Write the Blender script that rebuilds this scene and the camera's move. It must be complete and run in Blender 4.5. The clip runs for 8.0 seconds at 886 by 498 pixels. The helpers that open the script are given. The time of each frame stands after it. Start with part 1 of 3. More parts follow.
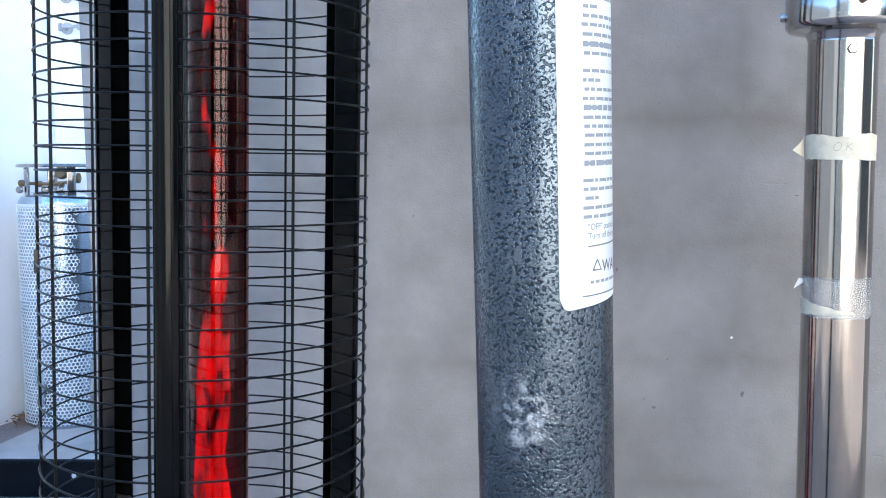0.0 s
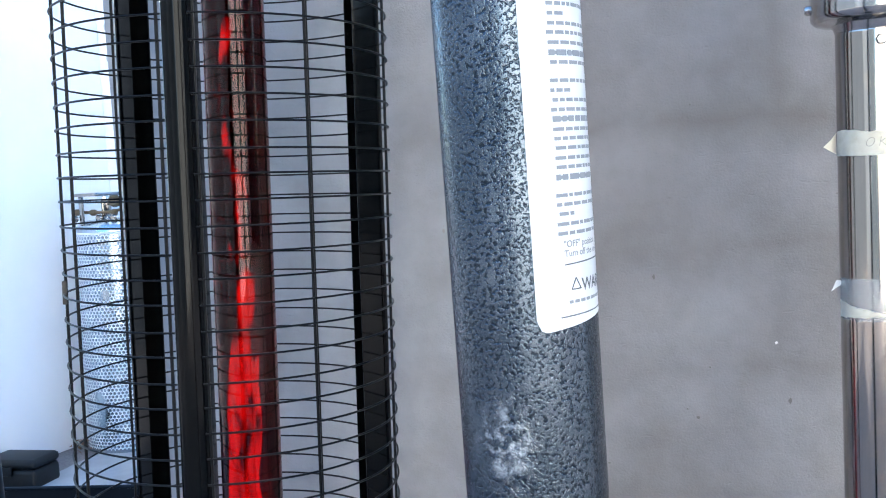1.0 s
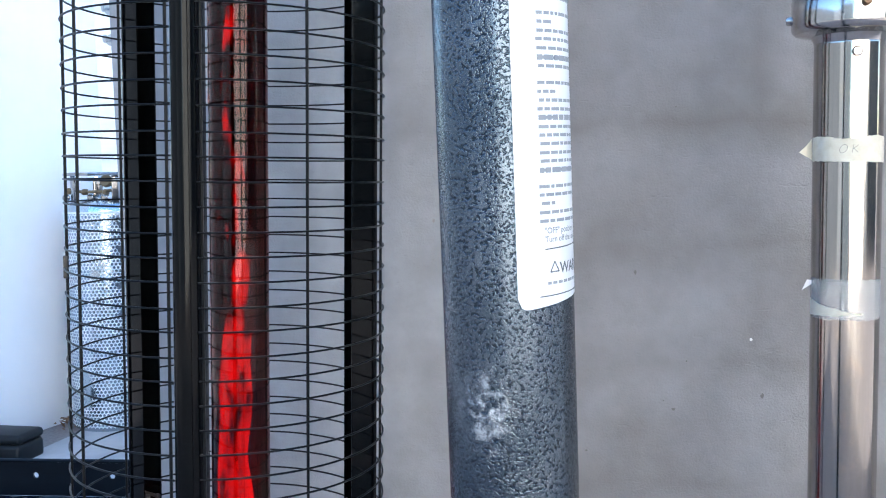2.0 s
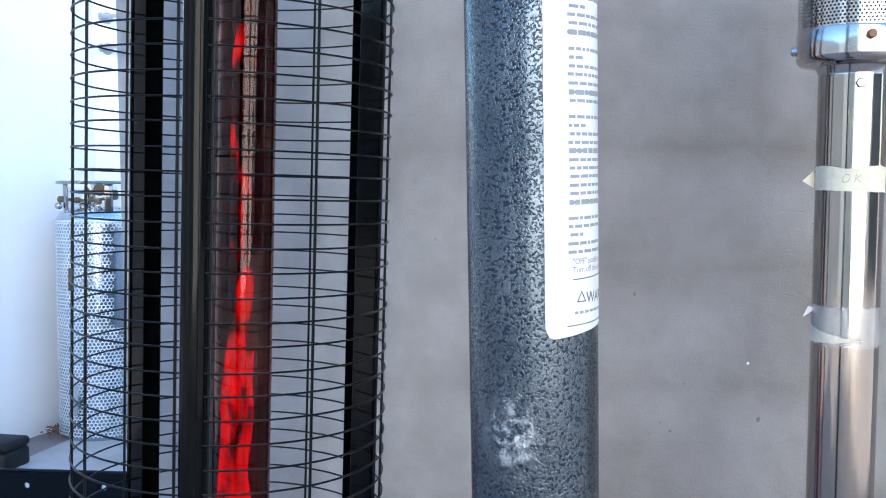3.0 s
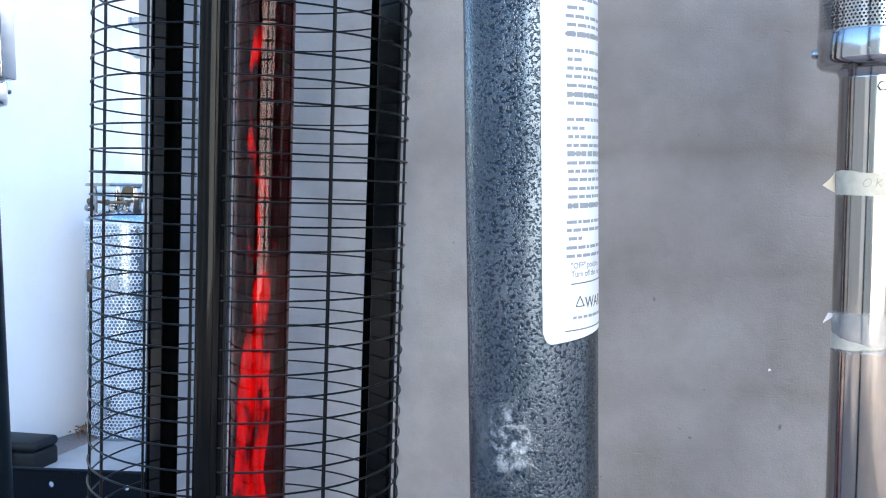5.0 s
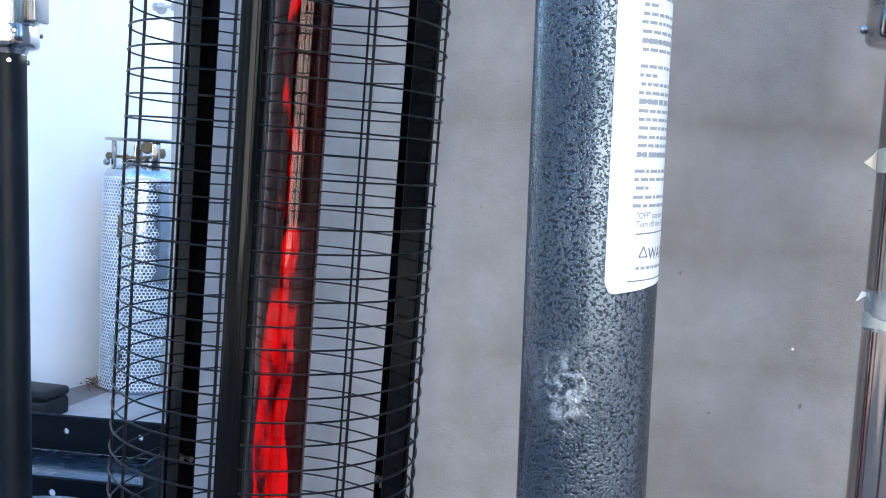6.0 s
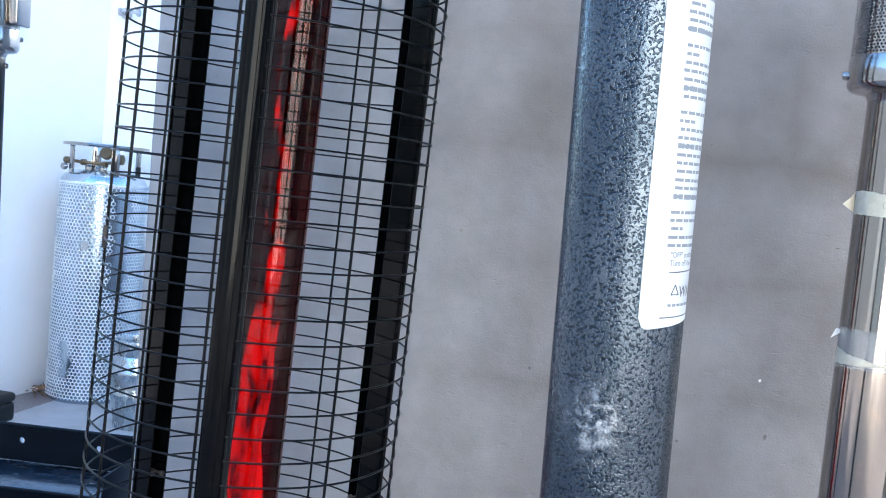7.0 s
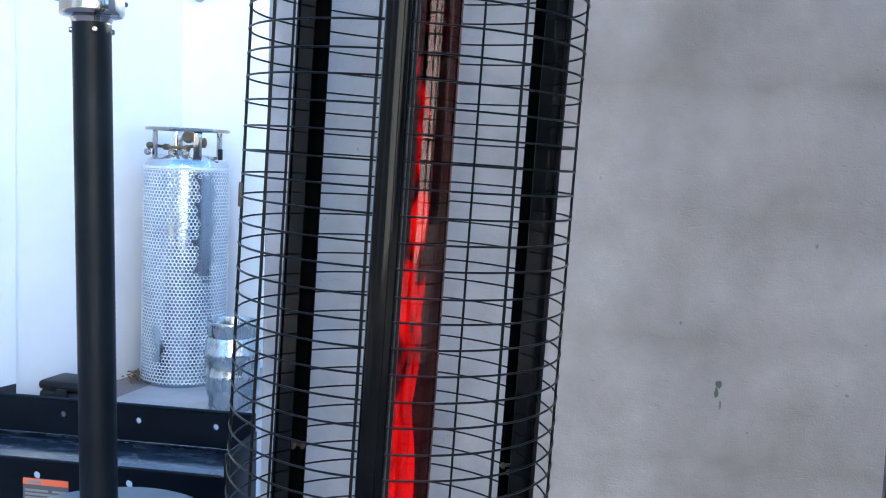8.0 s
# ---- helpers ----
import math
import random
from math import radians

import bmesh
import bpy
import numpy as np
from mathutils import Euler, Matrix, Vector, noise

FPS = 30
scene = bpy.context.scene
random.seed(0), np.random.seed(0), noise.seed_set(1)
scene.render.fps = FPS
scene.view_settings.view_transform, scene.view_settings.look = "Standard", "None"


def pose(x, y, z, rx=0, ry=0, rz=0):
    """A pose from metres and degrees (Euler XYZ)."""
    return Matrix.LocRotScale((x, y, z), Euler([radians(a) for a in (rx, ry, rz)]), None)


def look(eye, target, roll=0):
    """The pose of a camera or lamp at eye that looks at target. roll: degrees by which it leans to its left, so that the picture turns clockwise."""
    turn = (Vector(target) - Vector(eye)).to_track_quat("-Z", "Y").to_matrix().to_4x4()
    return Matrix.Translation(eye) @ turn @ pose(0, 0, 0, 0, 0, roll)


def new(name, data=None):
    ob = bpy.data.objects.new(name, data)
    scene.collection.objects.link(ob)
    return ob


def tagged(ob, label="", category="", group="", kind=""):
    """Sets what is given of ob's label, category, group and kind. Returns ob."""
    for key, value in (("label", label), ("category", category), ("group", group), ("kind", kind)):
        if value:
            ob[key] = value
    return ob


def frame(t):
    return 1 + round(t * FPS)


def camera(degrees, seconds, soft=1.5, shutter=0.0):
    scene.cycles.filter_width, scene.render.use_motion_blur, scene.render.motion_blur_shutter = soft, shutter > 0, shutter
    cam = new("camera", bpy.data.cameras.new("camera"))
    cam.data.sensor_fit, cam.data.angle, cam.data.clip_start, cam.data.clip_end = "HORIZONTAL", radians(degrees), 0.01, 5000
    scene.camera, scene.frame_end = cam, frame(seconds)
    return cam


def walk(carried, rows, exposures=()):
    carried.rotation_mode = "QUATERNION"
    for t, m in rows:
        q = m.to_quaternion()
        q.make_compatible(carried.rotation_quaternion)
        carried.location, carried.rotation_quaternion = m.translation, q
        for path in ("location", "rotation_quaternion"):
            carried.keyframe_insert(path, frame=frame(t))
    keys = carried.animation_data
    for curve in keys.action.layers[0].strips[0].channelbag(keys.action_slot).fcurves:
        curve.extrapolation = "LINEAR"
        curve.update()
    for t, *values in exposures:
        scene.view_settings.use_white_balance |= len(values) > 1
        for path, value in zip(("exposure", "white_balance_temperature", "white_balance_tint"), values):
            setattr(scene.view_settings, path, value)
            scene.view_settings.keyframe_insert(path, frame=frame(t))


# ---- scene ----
cam = camera(50.3, 8.0, soft=1.1)
PATH = [
    (0, (0.267, 0.063, 1.35), (0.123, 2.051, 1.186), -0.9),
    (0.2, (0.287, 0.069, 1.358), (0.127, 2.057, 1.213), -2.9),
    (0.3, (0.291, 0.073, 1.357), (0.111, 2.059, 1.213), -3.3),
    (0.5, (0.294, 0.086, 1.352), (0.063, 2.067, 1.202), -3.5),
    (0.8, (0.303, 0.086, 1.351), (0.047, 2.064, 1.206), -3.6),
    (1, (0.309, 0.088, 1.353), (0.046, 2.066, 1.217), -3.5),
    (1.2, (0.315, 0.075, 1.357), (0.051, 2.054, 1.234), -3.6),
    (1.5, (0.323, 0.065, 1.355), (0.075, 2.044, 1.207), -3.0),
    (1.7, (0.322, 0.054, 1.349), (0.082, 2.034, 1.191), -2.3),
    (2.8, (0.285, 0.023, 1.36), (0.052, 2.006, 1.236), -0.2),
    (3, (0.291, 0.027, 1.36), (0.078, 2.012, 1.236), -0.3),
    (3.5, (0.297, 0.035, 1.356), (0.069, 2.017, 1.22), -0.5),
    (4, (0.305, 0.042, 1.36), (0.032, 2.02, 1.243), -0.3),
    (5.5, (0.308, 0.03, 1.359), (0.041, 2.008, 1.242), 0.2),
    (5.8, (0.291, 0.03, 1.345), (0.0, 2.002, 1.181), 1.9),
    (6, (0.279, 0.033, 1.342), (-0.013, 2.004, 1.168), 2.5),
    (6.3, (0.264, 0.026, 1.344), (0.0, 2.001, 1.171), 2.6),
    (6.5, (0.252, 0.028, 1.345), (-0.002, 2.005, 1.188), 3.1),
    (6.8, (0.235, 0.021, 1.344), (0.03, 2.005, 1.192), 3.8),
    (7, (0.23, 0.013, 1.347), (0.039, 2.0, 1.217), 4.9),
    (7.2, (0.22, 0.005, 1.346), (0.012, 1.991, 1.225), 4.3),
    (7.5, (0.18, 0.008, 1.33), (-0.054, 1.989, 1.184), 4.2),
    (8, (0.098, 0.098, 1.291), (-0.224, 2.062, 1.107), 2.1),
]
walk(cam, [(t, look(eye, target, roll)) for t, eye, target, roll in PATH], [(0, 2.52, 5260, 6), (8, 2.5, 5220, 6)])

# ---- world, sun and exposure ----
SUN_ELEV, SUN_AZ = radians(21), radians(25)   # the sun stands behind the block wall
world = bpy.data.worlds.new("world")
scene.world = world
world.use_nodes = True
wn = world.node_tree
sky = wn.nodes.new("ShaderNodeTexSky")
sky.sky_type, sky.sun_disc = "NISHITA", False
sky.sun_elevation, sky.sun_rotation = SUN_ELEV, SUN_AZ
wn.links.new(sky.outputs[0], wn.nodes["Background"].inputs[0])
wn.nodes["Background"].inputs[1].default_value = 0.13
sun_data = bpy.data.lights.new("sun", "SUN")
sun_data.energy, sun_data.angle, sun_data.color = 5.5, radians(0.5), (1.0, 0.9, 0.76)
sun_from = Vector((math.sin(SUN_AZ) * math.cos(SUN_ELEV), math.cos(SUN_AZ) * math.cos(SUN_ELEV), math.sin(SUN_ELEV)))
new("sun", sun_data).matrix_world = look(sun_from * 30, (0, 0, 0))


# ---- materials ----
def material(name, color, rough=0.5, metal=0.0, **more):
    m = bpy.data.materials.new(name)
    m.use_nodes = True
    b = m.node_tree.nodes["Principled BSDF"]
    b.inputs["Base Color"].default_value = (*color, 1)
    b.inputs["Roughness"].default_value = rough
    b.inputs["Metallic"].default_value = metal
    for key, value in more.items():
        b.inputs[key.replace("_", " ")].default_value = value
    return m


def node(m, kind, inputs=(), **props):
    n = m.node_tree.nodes.new("ShaderNode" + kind)
    for key, value in props.items():
        setattr(n, key, value)
    for key, value in dict(inputs).items():
        if isinstance(value, bpy.types.NodeSocket):
            m.node_tree.links.new(value, n.inputs[key])
        else:
            n.inputs[key].default_value = value
    return n


def coords(m, scale=(1, 1, 1), kind="Object", turn=(0, 0, 0)):
    c = node(m, "TexCoord")
    return node(m, "Mapping", {"Vector": c.outputs[kind], "Scale": scale, "Rotation": turn}).outputs[0]


def noise_tex(m, scale, detail=4.0, rough=0.55, vec=None):
    return node(m, "TexNoise", {"Vector": vec or coords(m), "Scale": scale, "Detail": detail, "Roughness": rough}).outputs[0]


def ramp(m, fac, stops):
    n = node(m, "ValToRGB", {"Fac": fac})
    while len(n.color_ramp.elements) < len(stops):
        n.color_ramp.elements.new(0.5)
    for e, (p, c) in zip(n.color_ramp.elements, stops):
        e.position, e.color = p, (c, c, c, 1) if isinstance(c, (int, float)) else (*c, 1)
    return n.outputs[0]


def mix(m, fac, a, b, blend="MIX"):
    n = node(m, "MixRGB", blend_type=blend)
    for key, value in (("Fac", fac), ("Color1", a), ("Color2", b)):
        if isinstance(value, bpy.types.NodeSocket):
            m.node_tree.links.new(value, n.inputs[key])
        elif key == "Fac":
            n.inputs[key].default_value = value
        else:
            n.inputs[key].default_value = (*value, 1)
    return n.outputs[0]


def calc(m, op, a, b=0.0, clamp=False):
    n = node(m, "Math", operation=op, use_clamp=clamp)
    for k, value in ((0, a), (1, b)):
        if isinstance(value, bpy.types.NodeSocket):
            m.node_tree.links.new(value, n.inputs[k])
        else:
            n.inputs[k].default_value = value
    return n.outputs[0]


def wire(m, socket, key):
    m.node_tree.links.new(socket, m.node_tree.nodes["Principled BSDF"].inputs[key])


def bump(m, height, strength, dist):
    wire(m, node(m, "Bump", {"Height": height, "Strength": strength, "Distance": dist}).outputs[0], "Normal")


# painted block wall: soft stains along the bed joints, faint head joints, trowel texture
M_WALL = material("grey_wall_paint", (0.34, 0.325, 0.315), 0.75)
pos = node(M_WALL, "NewGeometry").outputs["Position"]
warp = node(M_WALL, "VectorMath", {0: node(M_WALL, "TexNoise", {"Vector": pos, "Scale": 6.0, "Detail": 3.0}).outputs["Color"], 1: (0.05, 0.05, 0.05)}, operation="MULTIPLY").outputs[0]
wpos = node(M_WALL, "VectorMath", {0: pos, 1: warp}, operation="ADD").outputs[0]
sep = node(M_WALL, "SeparateXYZ", {0: wpos})
bed = calc(M_WALL, "ABSOLUTE", calc(M_WALL, "SUBTRACT", calc(M_WALL, "FRACT", calc(M_WALL, "DIVIDE", calc(M_WALL, "ADD", sep.outputs["Z"], -1.455 + 2.1 + 0.105), 0.21)), 0.5))
bedmask = ramp(M_WALL, bed, [(0.0, 1.0), (0.11, 0.5), (0.3, 0.0)])
side = calc(M_WALL, "ADD", sep.outputs["X"], calc(M_WALL, "MULTIPLY", calc(M_WALL, "FLOOR", calc(M_WALL, "DIVIDE", calc(M_WALL, "ADD", sep.outputs["Z"], -1.455 + 2.1), 0.21)), 0.21))
head = calc(M_WALL, "ABSOLUTE", calc(M_WALL, "SUBTRACT", calc(M_WALL, "FRACT", calc(M_WALL, "DIVIDE", calc(M_WALL, "ADD", side, -0.49 - 0.21 * 9 + 4.2 + 0.21 + 0.02), 0.42)), 0.5))
headmask = ramp(M_WALL, head, [(0.0, 0.8), (0.06, 0.45), (0.16, 0.0)])
jointmask = calc(M_WALL, "MAXIMUM", bedmask, headmask)
patchy = ramp(M_WALL, noise_tex(M_WALL, 3.2, 3.0, 0.5, pos), [(0.33, 0.0), (0.62, 1.0)])
big = ramp(M_WALL, noise_tex(M_WALL, 2.3, 4.0, 0.6, pos), [(0.3, (0.150, 0.141, 0.137)), (0.7, (0.218, 0.210, 0.210))])
blotch = ramp(M_WALL, noise_tex(M_WALL, 9.0, 5.0, 0.62, pos), [(0.35, (0.88, 0.87, 0.86)), (0.65, (1.08, 1.08, 1.09))])
big = mix(M_WALL, 1.0, big, blotch, "MULTIPLY")
# the wall's brighter left end: that light is put into the colour, edge ragged
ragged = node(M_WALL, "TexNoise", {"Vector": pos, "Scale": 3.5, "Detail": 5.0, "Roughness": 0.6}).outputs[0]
lit_end = ramp(M_WALL, calc(M_WALL, "ADD", sep.outputs["X"], calc(M_WALL, "MULTIPLY", ragged, 0.35)), [(0.0, 1.0), (0.12, 0.85), (0.45, 0.0)])
big = mix(M_WALL, lit_end, big, mix(M_WALL, 1.0, (0.27, 0.277, 0.302), blotch, "MULTIPLY"))
stained = mix(M_WALL, calc(M_WALL, "MULTIPLY", calc(M_WALL, "MULTIPLY", jointmask, patchy), calc(M_WALL, "SUBTRACT", 0.68, calc(M_WALL, "MULTIPLY", lit_end, 0.6))), big, (0.106, 0.094, 0.083))
specks = ramp(M_WALL, noise_tex(M_WALL, 55.0, 2.0, 0.5, pos), [(0.20, 0.0), (0.215, 1.0)])
wire(M_WALL, mix(M_WALL, specks, (0.2, 0.18, 0.17), stained), "Base Color")
grain = calc(M_WALL, "ADD", noise_tex(M_WALL, 260.0, 3.0, 0.6, pos), calc(M_WALL, "MULTIPLY", noise_tex(M_WALL, 14.0, 5.0, 0.6, pos), 4.0))
scr = node(M_WALL, "TexNoise", {"Vector": node(M_WALL, "Mapping", {"Vector": pos, "Scale": (28, 1, 90), "Rotation": (0, 0.5, 0)}).outputs[0], "Scale": 1.0, "Detail": 2.0}).outputs[0]
nick = ramp(M_WALL, scr, [(0.25, 0.35), (0.31, 1.0)])
bump(M_WALL, calc(M_WALL, "ADD", calc(M_WALL, "SUBTRACT", grain, calc(M_WALL, "MULTIPLY", bedmask, 0.6)), nick), 0.45, 0.0025)

M_WHITE = material("white_wall_paint", (0.84, 0.85, 0.86), 0.6)
pos = node(M_WHITE, "NewGeometry").outputs["Position"]
wire(M_WHITE, ramp(M_WHITE, noise_tex(M_WHITE, 1.7, 5.0, 0.6, pos), [(0.3, (0.84, 0.85, 0.86)), (0.65, (0.90, 0.90, 0.90))]), "Base Color")
bump(M_WHITE, noise_tex(M_WHITE, 40.0, 4.0, 0.6, pos), 0.2, 0.002)

M_GROUND = material("concrete_ground", (0.36, 0.33, 0.31), 0.85)
pos = node(M_GROUND, "NewGeometry").outputs["Position"]
g1 = ramp(M_GROUND, noise_tex(M_GROUND, 1.3, 6.0, 0.65, pos), [(0.3, (0.21, 0.175, 0.16)), (0.7, (0.30, 0.262, 0.245))])
g2 = ramp(M_GROUND, noise_tex(M_GROUND, 60.0, 3.0, 0.6, pos), [(0.35, 0.75), (0.6, 1.0)])
wire(M_GROUND, mix(M_GROUND, 1.0, g1, g2, "MULTIPLY"), "Base Color")
bump(M_GROUND, noise_tex(M_GROUND, 80.0, 5.0, 0.65, pos), 0.4, 0.004)

M_PAD = material("pale_concrete_slab", (0.45, 0.43, 0.42), 0.8)
pos = node(M_PAD, "NewGeometry").outputs["Position"]
wire(M_PAD, ramp(M_PAD, noise_tex(M_PAD, 4.0, 6.0, 0.65, pos), [(0.3, (0.37, 0.35, 0.345)), (0.7, (0.47, 0.455, 0.45))]), "Base Color")
bump(M_PAD, noise_tex(M_PAD, 90.0, 5.0, 0.65, pos), 0.3, 0.003)

M_CREAM = material("cream_render", (0.78, 0.70, 0.58), 0.8)
pos = node(M_CREAM, "NewGeometry").outputs["Position"]
wire(M_CREAM, ramp(M_CREAM, noise_tex(M_CREAM, 0.8, 5.0, 0.6, pos), [(0.3, (0.78, 0.71, 0.61)), (0.7, (0.85, 0.79, 0.70))]), "Base Color")

# surfaces of the unseen walls and screens added for the reflections
M_SLATE = material("slate_unseen_wall", (0.10, 0.11, 0.125), 0.8)
wire(M_SLATE, ramp(M_SLATE, noise_tex(M_SLATE, 1.2, 4.0), [(0.3, (0.085, 0.092, 0.102)), (0.7, (0.13, 0.14, 0.155))]), "Base Color")
M_SCREEN = material("dark_unseen_screen", (0.045, 0.055, 0.065), 0.7)
wire(M_SCREEN, ramp(M_SCREEN, noise_tex(M_SCREEN, 3.0, 4.0), [(0.3, (0.03, 0.04, 0.05)), (0.7, (0.06, 0.07, 0.08))]), "Base Color")

# hammered grey enamel: pale cells with dark pits, a scuffed area
M_HAMMER = material("hammered_grey_enamel", (0.3, 0.34, 0.38), 0.24, 0.9)
oc = coords(M_HAMMER)
pits = ramp(M_HAMMER, node(M_HAMMER, "TexNoise", {"Vector": oc, "Scale": 580.0, "Detail": 0.4, "Roughness": 0.4, "Distortion": 0.6}).outputs[0], [(0.33, 0.0), (0.52, 1.0)])
soft = ramp(M_HAMMER, noise_tex(M_HAMMER, 22.0, 4.0, 0.6, oc), [(0.3, (0.08, 0.1, 0.125)), (0.7, (0.134, 0.157, 0.187))])
paint = mix(M_HAMMER, pits, (0.03, 0.04, 0.052), soft)
off = node(M_HAMMER, "VectorMath", {0: oc, 1: (-0.012, -0.037, 1.222)}, operation="SUBTRACT").outputs[0]
ell = node(M_HAMMER, "VectorMath", {0: node(M_HAMMER, "VectorMath", {0: off, 1: (50.0, 20.0, 33.0)}, operation="MULTIPLY").outputs[0]}, operation="LENGTH").outputs["Value"]
scuff = calc(M_HAMMER, "MULTIPLY", ramp(M_HAMMER, ell, [(0.2, 1.0), (1.0, 0.0)]), ramp(M_HAMMER, noise_tex(M_HAMMER, 150.0, 4.0, 0.65, oc), [(0.42, 0.0), (0.62, 0.75)]))
wire(M_HAMMER, mix(M_HAMMER, scuff, paint, (0.48, 0.5, 0.52)), "Base Color")
wire(M_HAMMER, ramp(M_HAMMER, scuff, [(0.0, 0.9), (1.0, 0.0)]), "Metallic")
bump(M_HAMMER, pits, 0.6, 0.0005)

M_LABEL = material("white_paper_label", (0.86, 0.87, 0.88), 0.32, 0.0, Coat_Weight=0.5, Coat_Roughness=0.2)
wire(M_LABEL, ramp(M_LABEL, noise_tex(M_LABEL, 40.0, 3.0), [(0.3, (0.55, 0.57, 0.60)), (0.7, (0.61, 0.63, 0.655))]), "Base Color")
M_INK = material("grey_print", (0.19, 0.207, 0.23), 0.6)
M_INK2 = material("dark_print", (0.08, 0.09, 0.1), 0.6)

def brushed(name, color, rough, metal=1.0, streak=0.08, scale=(300, 300, 3), dirt=(0.5, 0.42, 0.33)):
    m = material(name, color, rough, metal)
    o = coords(m, scale)
    f = noise_tex(m, 1.0, 3.0, 0.6, o)
    wire(m, ramp(m, f, [(0.3, max(rough - streak, 0.02)), (0.7, rough + streak)]), "Roughness")
    spot = ramp(m, noise_tex(m, 34.0, 5.0, 0.65), [(0.57, 0.0), (0.69, 1.0)])
    wire(m, mix(m, calc(m, "MULTIPLY", spot, 0.55), color, dirt), "Base Color")
    bump(m, f, 0.08, 0.0004)
    return m


M_STEEL = brushed("polished_stainless_steel", (0.385, 0.355, 0.32), 0.11, 1.0, 0.04)
M_CHROME = brushed("bright_plated_steel", (0.47, 0.455, 0.44), 0.14, 1.0, 0.04, (40, 40, 40))
M_TANK = brushed("dull_stainless_tank", (0.5, 0.56, 0.62), 0.2, 1.0, 0.06, (60, 60, 2))
M_KEG = brushed("worn_keg_steel", (0.47, 0.49, 0.50), 0.26, 1.0, 0.1, (30, 30, 12), (0.22, 0.18, 0.14))
M_BRASS = material("tarnished_brass", (0.2, 0.145, 0.085), 0.4, 0.9)
M_DARKHOLE = material("dark_inside", (0.03, 0.032, 0.036), 0.6)
M_RUST = material("rusty_bolt", (0.16, 0.09, 0.05), 0.6, 0.5)
M_NUT = material("dull_dark_bolt", (0.05, 0.042, 0.036), 0.55, 0.4)

M_BLACK = material("satin_black_enamel", (0.003, 0.003, 0.003), 0.2, Specular_IOR_Level=0.14)
wire(M_BLACK, ramp(M_BLACK, noise_tex(M_BLACK, 30.0, 5.0), [(0.3, (0.0015, 0.0018, 0.002)), (0.75, (0.003, 0.0034, 0.0036))]), "Base Color")
wire(M_BLACK, ramp(M_BLACK, noise_tex(M_BLACK, 60.0, 3.0), [(0.3, 0.07), (0.7, 0.14)]), "Roughness")
M_WIRE = material("dark_coated_wire", (0.01, 0.01, 0.01), 0.35, 0.0, Specular_IOR_Level=0.1)
wire(M_WIRE, ramp(M_WIRE, noise_tex(M_WIRE, 90.0, 3.0), [(0.3, (0.003, 0.0035, 0.004)), (0.75, (0.010, 0.010, 0.011))]), "Base Color")
M_POLE = material("matt_black_pole_paint", (0.01, 0.012, 0.014), 0.42, Specular_IOR_Level=0.13)
wire(M_POLE, ramp(M_POLE, noise_tex(M_POLE, 9.0, 6.0, 0.65), [(0.3, (0.002, 0.004, 0.007)), (0.7, (0.0065, 0.010, 0.015))]), "Base Color")
wire(M_POLE, ramp(M_POLE, noise_tex(M_POLE, 14.0, 5.0), [(0.3, 0.32), (0.7, 0.55)]), "Roughness")
M_TRAY = material("black_sheet_steel", (0.003, 0.004, 0.006), 0.35, Specular_IOR_Level=0.12)
wire(M_TRAY, ramp(M_TRAY, noise_tex(M_TRAY, 5.0, 6.0, 0.65, coords(M_TRAY, (1, 5, 5))), [(0.35, (0.0015, 0.003, 0.006)), (0.75, (0.0035, 0.0065, 0.012))]), "Base Color")
# the tray's steel for its top, the sky's blue sheen put into the colour
M_TRAYTOP = material("sky_tinted_black_steel", (0.004, 0.006, 0.009), 0.2, Specular_IOR_Level=0.6)
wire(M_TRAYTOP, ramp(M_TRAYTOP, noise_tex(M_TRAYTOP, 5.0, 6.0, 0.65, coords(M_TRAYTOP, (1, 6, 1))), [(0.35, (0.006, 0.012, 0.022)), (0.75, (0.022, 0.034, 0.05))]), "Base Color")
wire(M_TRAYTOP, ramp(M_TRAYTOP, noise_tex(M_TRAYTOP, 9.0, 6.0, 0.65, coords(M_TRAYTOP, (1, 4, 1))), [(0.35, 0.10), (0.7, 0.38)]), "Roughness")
M_PALE = material("pale_grey_paint", (0.42, 0.43, 0.45), 0.5)
M_PLASTIC = material("black_plastic_case", (0.006, 0.007, 0.008), 0.5, Specular_IOR_Level=0.3)
M_NET = material("white_plastic_netting", (0.74, 0.76, 0.78), 0.45)
wire(M_NET, ramp(M_NET, noise_tex(M_NET, 12.0, 4.0), [(0.3, (0.62, 0.65, 0.68)), (0.7, (0.80, 0.81, 0.82))]), "Base Color")
M_GREYCOVER = material("grey_cover_paint", (0.15, 0.17, 0.19), 0.4, 0.3)
wire(M_GREYCOVER, ramp(M_GREYCOVER, noise_tex(M_GREYCOVER, 18.0, 5.0), [(0.3, (0.13, 0.15, 0.17)), (0.7, (0.19, 0.21, 0.24))]), "Base Color")
M_ORANGE = material("orange_print", (0.75, 0.13, 0.05), 0.5)
M_PAPER = material("pale_sticker", (0.22, 0.23, 0.24), 0.5)
M_WOODLEAF = material("dry_leaves", (0.22, 0.13, 0.07), 0.8)

M_TAPE = material("masking_tape", (0.74, 0.69, 0.55), 0.55, 0.0, Transmission_Weight=0.0)
wire(M_TAPE, ramp(M_TAPE, noise_tex(M_TAPE, 90.0, 4.0), [(0.3, (0.46, 0.42, 0.32)), (0.7, (0.55, 0.52, 0.43))]), "Base Color")
M_CLEAR = material("aged_clear_tape", (0.72, 0.76, 0.76), 0.35, 0.0, Alpha=0.12)
M_PEN = material("pencil_line", (0.2, 0.19, 0.18), 0.7)

